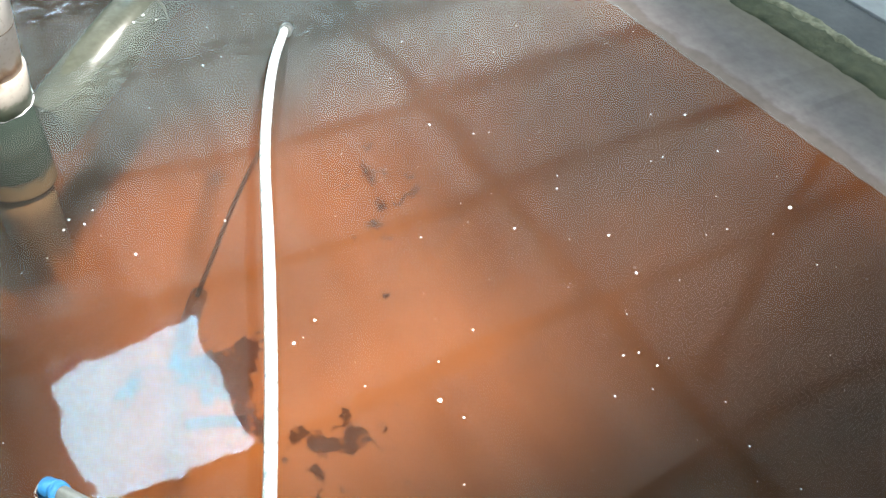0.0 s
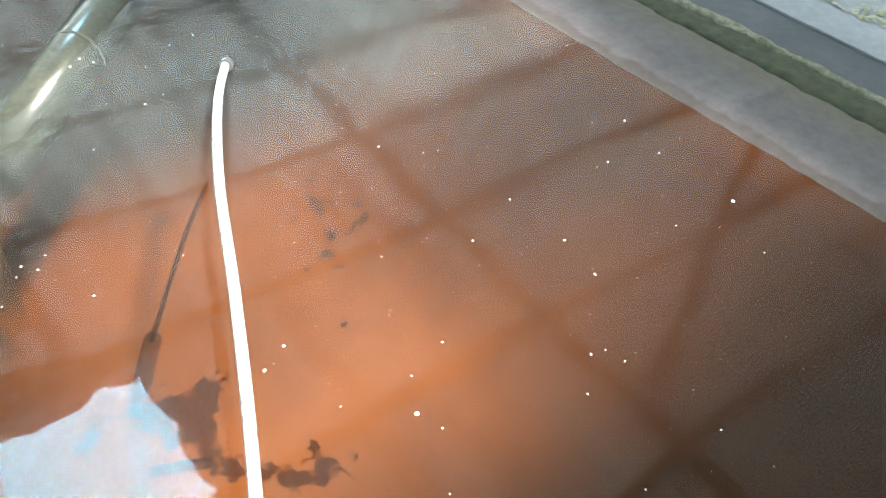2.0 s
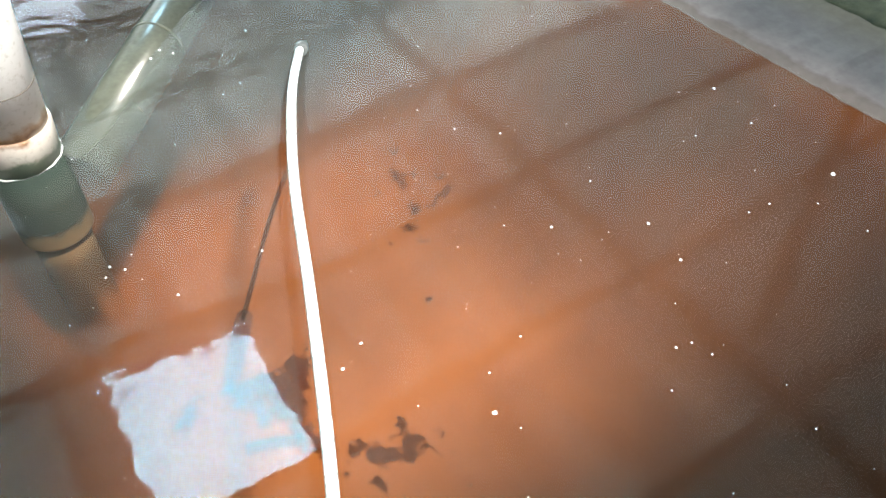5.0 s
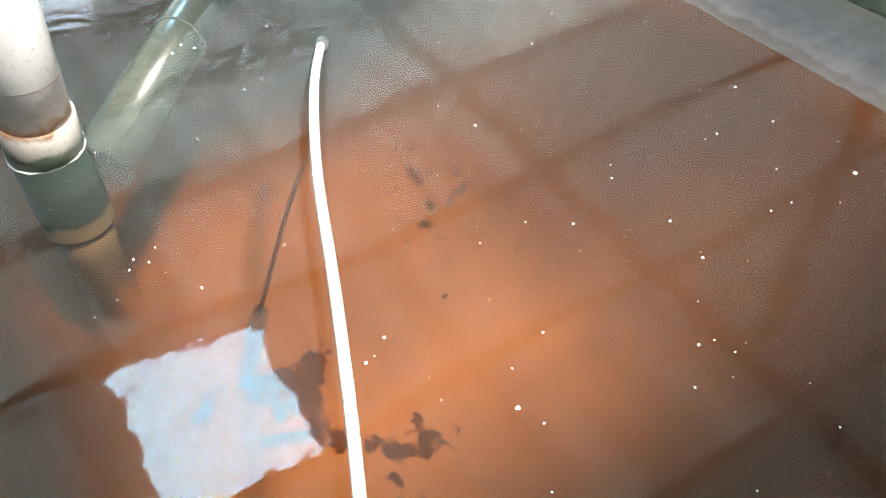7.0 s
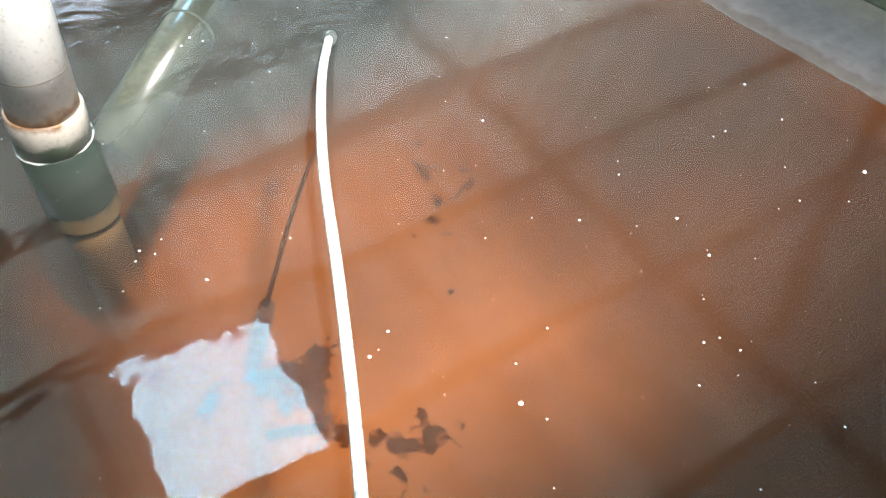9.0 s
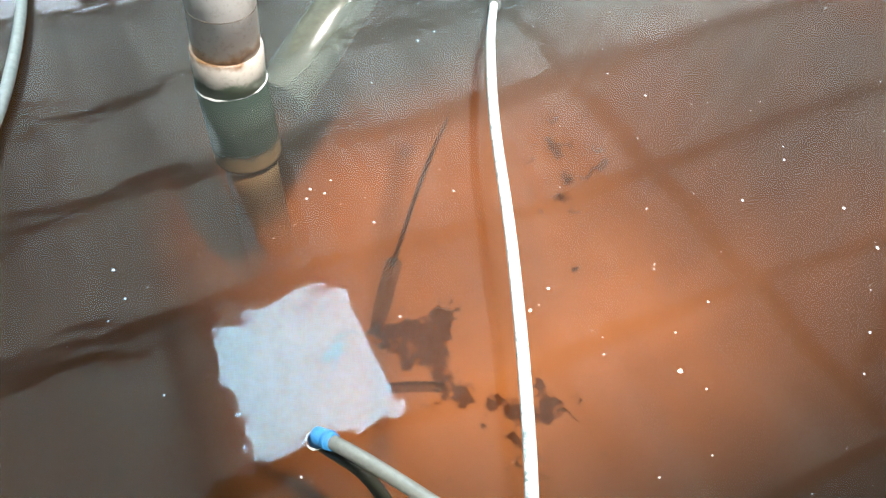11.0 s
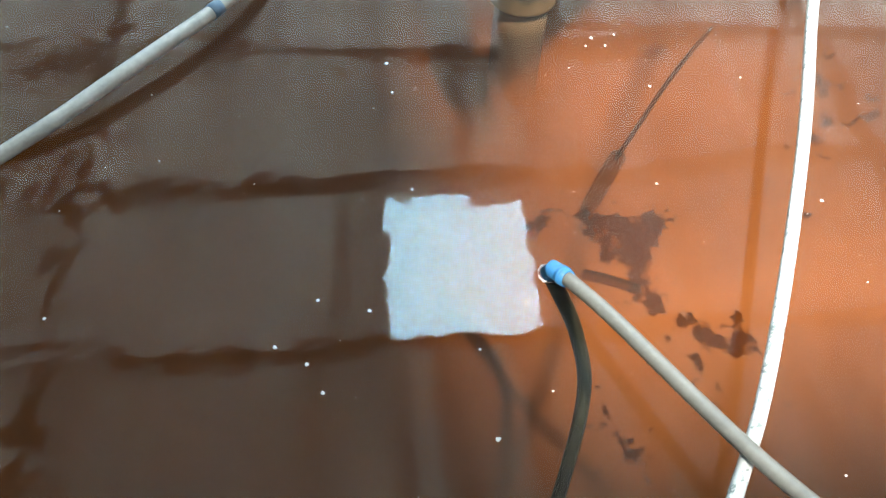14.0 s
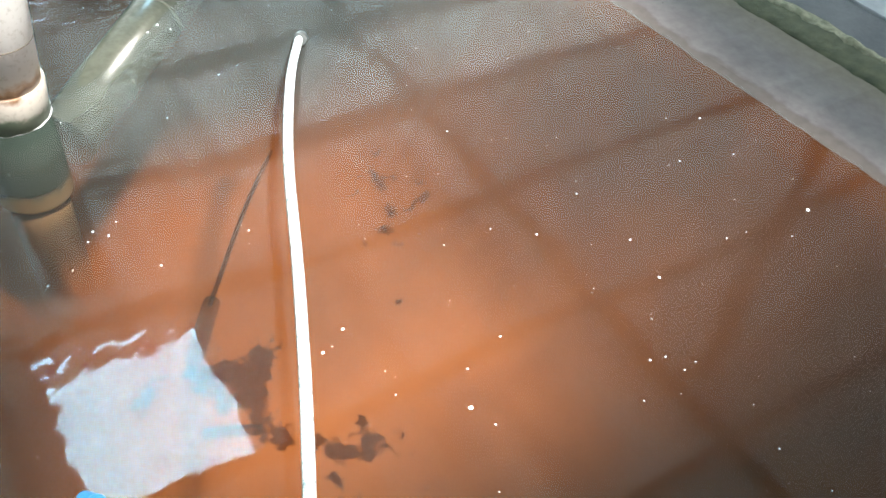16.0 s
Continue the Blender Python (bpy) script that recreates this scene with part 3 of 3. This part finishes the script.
tagged(part("glint_rim", glint_ring((0.03, 2.21), 0.109), FOAM_AND_GLINT, smooth=True), "white ring for the meniscus glint round the upright pipe", "foam")
cross = thing("cross_pipe", (0.24, 2.27, -0.045), "thick grey-green drain pipe lying half under water", "pipe")
cd = Vector((0.70, 0.755, 0.0)).normalized()
part("barrel", tube([cd * -0.15 + Vector((0, 0, -0.055)), cd * 0.8, cd * 2.6 + Vector((0, 0, 0.08))], 0.092, 48), MOSSPVC, cross, smooth=True)
part("sleeve", tube([cd * 0.47 + Vector((0, 0, -0.019)), cd * 0.482 + Vector((0, 0, -0.0185))], 0.0932, 48), PIPEJOINT, cross, "dark joint ring", True)
part("sleeve", tube([cd * 0.13 + Vector((0, 0, -0.042)), cd * 0.14 + Vector((0, 0, -0.0415))], 0.0932, 48), PIPEJOINT, cross, "dark joint ring", True)

# ---- the mud on the bottom ----


def silt_patch(blobs, seed, cell=0.006, wobble=1.12, floor=0.12, lift=0.004):
    """A ragged, slightly raised clump: cells of a fine grid that lie inside wobbly blobs."""
    bm = bmesh.new()
    x0, x1 = min(b[0] - b[2] for b in blobs) - 0.08, max(b[0] + b[2] for b in blobs) + 0.08
    y0, y1 = min(b[1] - b[3] for b in blobs) - 0.08, max(b[1] + b[3] for b in blobs) + 0.08
    nx, ny = int((x1 - x0) / cell), int((y1 - y0) / cell)

    def depth(x, y):
        w = 0.55 * noise.noise((x * 17, y * 17, seed)) + 0.50 * noise.noise((x * 37, y * 37, seed)) + 0.45 * noise.noise((x * 80, y * 80, seed))
        return sum(math.exp(-((x - bx) / rx) ** 2 - ((y - by) / ry) ** 2) for bx, by, rx, ry in blobs) + w * wobble

    grid = {}
    for i in range(nx + 1):
        for j in range(ny + 1):
            x, y = x0 + i * cell, y0 + j * cell
            d = depth(x, y)
            if d > floor:
                grid[i, j] = bm.verts.new((x, y, max(FLOOR_Z, bank_height(x + 0.09 * (y - 1.2), y)) + 0.002 + lift + 0.008 * min(1.0, d - floor)))
    for (i, j), v in grid.items():
        q = [grid.get(k) for k in ((i, j), (i + 1, j), (i + 1, j + 1), (i, j + 1))]
        if all(q):
            bm.faces.new(q)
    loose = [v for v in bm.verts if not v.link_faces]
    bmesh.ops.delete(bm, geom=loose, context="VERTS")
    return bm


CLUMPS = (
    ((0.60, 1.46, 0.05, 0.035), (0.63, 1.40, 0.06, 0.045), (0.60, 1.30, 0.03, 0.06), (0.57, 1.21, 0.02, 0.03), (0.70, 1.37, 0.05, 0.035), (0.78, 1.38, 0.05, 0.05), (0.79, 1.46, 0.035, 0.035), (0.74, 1.32, 0.03, 0.035)),
    ((0.41, 1.93, 0.09, 0.05), (0.47, 1.86, 0.06, 0.06), (0.60, 1.93, 0.07, 0.06), (0.57, 1.86, 0.04, 0.05), (0.47, 1.77, 0.05, 0.07), (0.48, 1.68, 0.05, 0.06), (0.48, 1.58, 0.06, 0.06), (0.51, 1.53, 0.04, 0.04), (0.36, 1.87, 0.07, 0.06), (0.53, 1.79, 0.05, 0.06), (0.38, 1.76, 0.04, 0.05)),
    ((1.39, 2.47, 0.03, 0.09), (1.30, 2.22, 0.035, 0.06), (1.36, 2.28, 0.03, 0.04), (1.44, 2.24, 0.06, 0.025)),
    ((0.17, 1.96, 0.07, 0.045), (0.12, 1.90, 0.06, 0.04)),
    ((0.885, 1.34, 0.026, 0.02),),
    ((1.18, 1.885, 0.024, 0.018),),
    ((0.30, 1.02, 0.04, 0.06), (0.25, 1.14, 0.025, 0.06)),
)


def pieces(bm):
    """The separate patches of a mesh, largest first, each as a mesh of its own."""
    left, out = set(bm.verts), []
    while left:
        heap, own = [left.pop()], set()
        while heap:
            v = heap.pop()
            own.add(v)
            for e in v.link_edges:
                w = e.other_vert(v)
                if w in left:
                    left.discard(w)
                    heap.append(w)
        out.append(own)
    out.sort(key=lambda q: (-len(q), min(v.index for v in q)))
    made = []
    for own in out:
        b2 = bmesh.new()
        twin = {v: b2.verts.new(v.co) for v in sorted(own, key=lambda v: v.index)}
        for f in bm.faces:
            if f.verts[0] in own:
                b2.faces.new([twin[v] for v in f.verts])
        made.append(b2)
    bm.free()
    return made


for k, blobs in enumerate(CLUMPS):
    blobs = [(x, y, rx * (1.0 if k == 1 else 0.82), ry * (1.0 if k == 1 else 0.82)) for x, y, rx, ry in blobs]
    core = silt_patch(blobs, 3.7 + 5.1 * k, floor=0.80 if k == 2 else 0.62)
    core.verts.index_update()
    first, *rest = pieces(core)
    clump = tagged(part("silt_clump", first, SILT, smooth=True), "ragged dark clump of silt on the tank bottom", "silt", "silt clumps on the tank bottom")
    for b2 in rest[:14]:
        part("crumb", b2, SILT, clump, smooth=True)
    for b2 in rest[14:]:
        b2.free()
    rim = silt_patch(blobs, 3.7 + 5.1 * k, floor=0.26 if k == 2 else 0.40, lift=0.0)
    rim.verts.index_update()
    for b2 in pieces(rim)[:10]:
        part("thin_edge", b2, SILT_THIN, clump, "thin smear of silt round the clump", True)
brush = thing("sunken_brush", (0.47, 2.17, FLOOR_Z), "long-handled brush lying on the tank bottom", "brush")
bo = Vector((0.47, 2.17, FLOOR_Z))
part("handle", tube([p - bo for p in curve_points([(1.26, 3.16, FLOOR_Z + 0.02), (0.88, 2.73, FLOOR_Z + 0.02), (0.50, 2.22, FLOOR_Z + 0.02)], 12)], 0.0105), SILT_DARK, brush, smooth=True)
part("head", tube([p - bo for p in curve_points([(0.525, 2.255, FLOOR_Z), (0.50, 2.22, FLOOR_Z + 0.004), (0.42, 2.10, FLOOR_Z + 0.004), (0.31, 1.94, FLOOR_Z - 0.03)], 14)], lambda s_: 0.015 + 0.02 * min(1.0, s_ * 7.0)), SILT_DARK, brush, "thick silted brush head", True)
tagged(part("sunken_stick", tube(curve_points([(0.27, 1.68, FLOOR_Z + 0.01), (0.36, 1.645, FLOOR_Z + 0.015), (0.46, 1.60, FLOOR_Z + 0.01)], 16), 0.02), STICK, smooth=True), "dark stick lying on the muddy bottom", "stick")

# ---- what floats ----


def crumb(size, seed):
    """A small flat ragged white flake, for foam and for glints."""
    bm = bmesh.new()
    seg = 9
    ring = [bm.verts.new((size * (0.75 + 0.5 * noise.noise((seed, k * 1.3, 0))) * math.cos(k * math.tau / seg), size * (0.75 + 0.5 * noise.noise((seed, k * 1.3, 5))) * math.sin(k * math.tau / seg), 0.0)) for k in range(seg)]
    top = [bm.verts.new((v.co.x * 0.6, v.co.y * 0.6, size * 0.35)) for v in ring]
    for k in range(seg):
        bm.faces.new((ring[k], ring[(k + 1) % seg], top[(k + 1) % seg], top[k]))
    bm.faces.new(top)
    bm.faces.new(ring[::-1])
    return bm


# the first entries stand for glints on the ripples, drawn as flakes
FLAKES_AND_GLINTS = ((0.08, 1.63, 4), (0.10, 1.66, 5), (0.13, 1.63, 4), (0.16, 1.67, 3), (0.50, 2.46, 6), (0.54, 2.49, 6), (0.47, 2.51, 5), (0.57, 2.45, 4), (-0.80, 2.31, 6), (-0.74, 2.32, 7), (-0.82, 2.39, 5), (-0.95, 2.22, 5), (-0.58, 0.92, 5), (-0.48, 0.89, 6), (1.89, 0.89, 9), (0.66, 0.79, 8), (1.31, 0.89, 5), (1.33, 1.03, 5), (1.11, 1.16, 4), (1.31, 1.24, 4), (1.90, 1.35, 5), (1.87, 1.17, 4), (1.69, 1.22, 4), (0.44, 1.07, 6), (0.51, 1.11, 5), (1.12, 1.63, 4), (1.11, 0.70, 4), (0.71, 0.88, 3), (1.15, 0.69, 3), (1.02, 0.62, 3), (1.22, 1.54, 3), (0.21, 1.48, 4), (1.21, 0.38, 3), (1.72, 1.02, 3), (-1.10, 0.91, 5), (-0.66, 0.82, 6), (-0.60, 0.78, 6), (-0.26, 0.61, 8), (-0.17, 0.89, 4), (-0.38, 1.19, 4), (-0.41, 1.49, 4), (-1.31, 1.47, 6), (-0.91, 1.95, 5), (-0.57, 0.72, 6), (-0.42, 1.59, 6), (-1.46, 1.05, 4))
for k, (x, y, sz) in enumerate(FLAKES_AND_GLINTS):
    o = part("flake_and_glint", crumb(sz * 0.00086, 7.7 * k), FOAM_AND_GLINT)
    o.location = (x, y, 0.001)
    tagged(o, "small white flake on the water, some standing for glints", "flake", "white flakes on the water")

bm = bmesh.new()
rnd = random.Random(11)
for k in range(800):
    x, y = rnd.uniform(-2.4, 2.1), rnd.uniform(0.25, 3.4)
    if x > 2.12 - 0.09 * (y - 1.2) or (rnd.random() < 0.55 and x < 0.9):
        continue
    r = 0.0007 + 0.0014 * rnd.random() ** 3
    a = rnd.uniform(0, 6.28)
    ring = [bm.verts.new((x + r * (1.5 if q % 2 else 1.0) * math.cos(a + q * math.tau / 6), y + r * math.sin(a + q * math.tau / 6), 0.0012)) for q in range(6)]
    bm.faces.new(ring)
tagged(part("dust_specks", bm, FOAM_AND_GLINT), "fine white specks scattered over the water", "specks", kind="stuff")
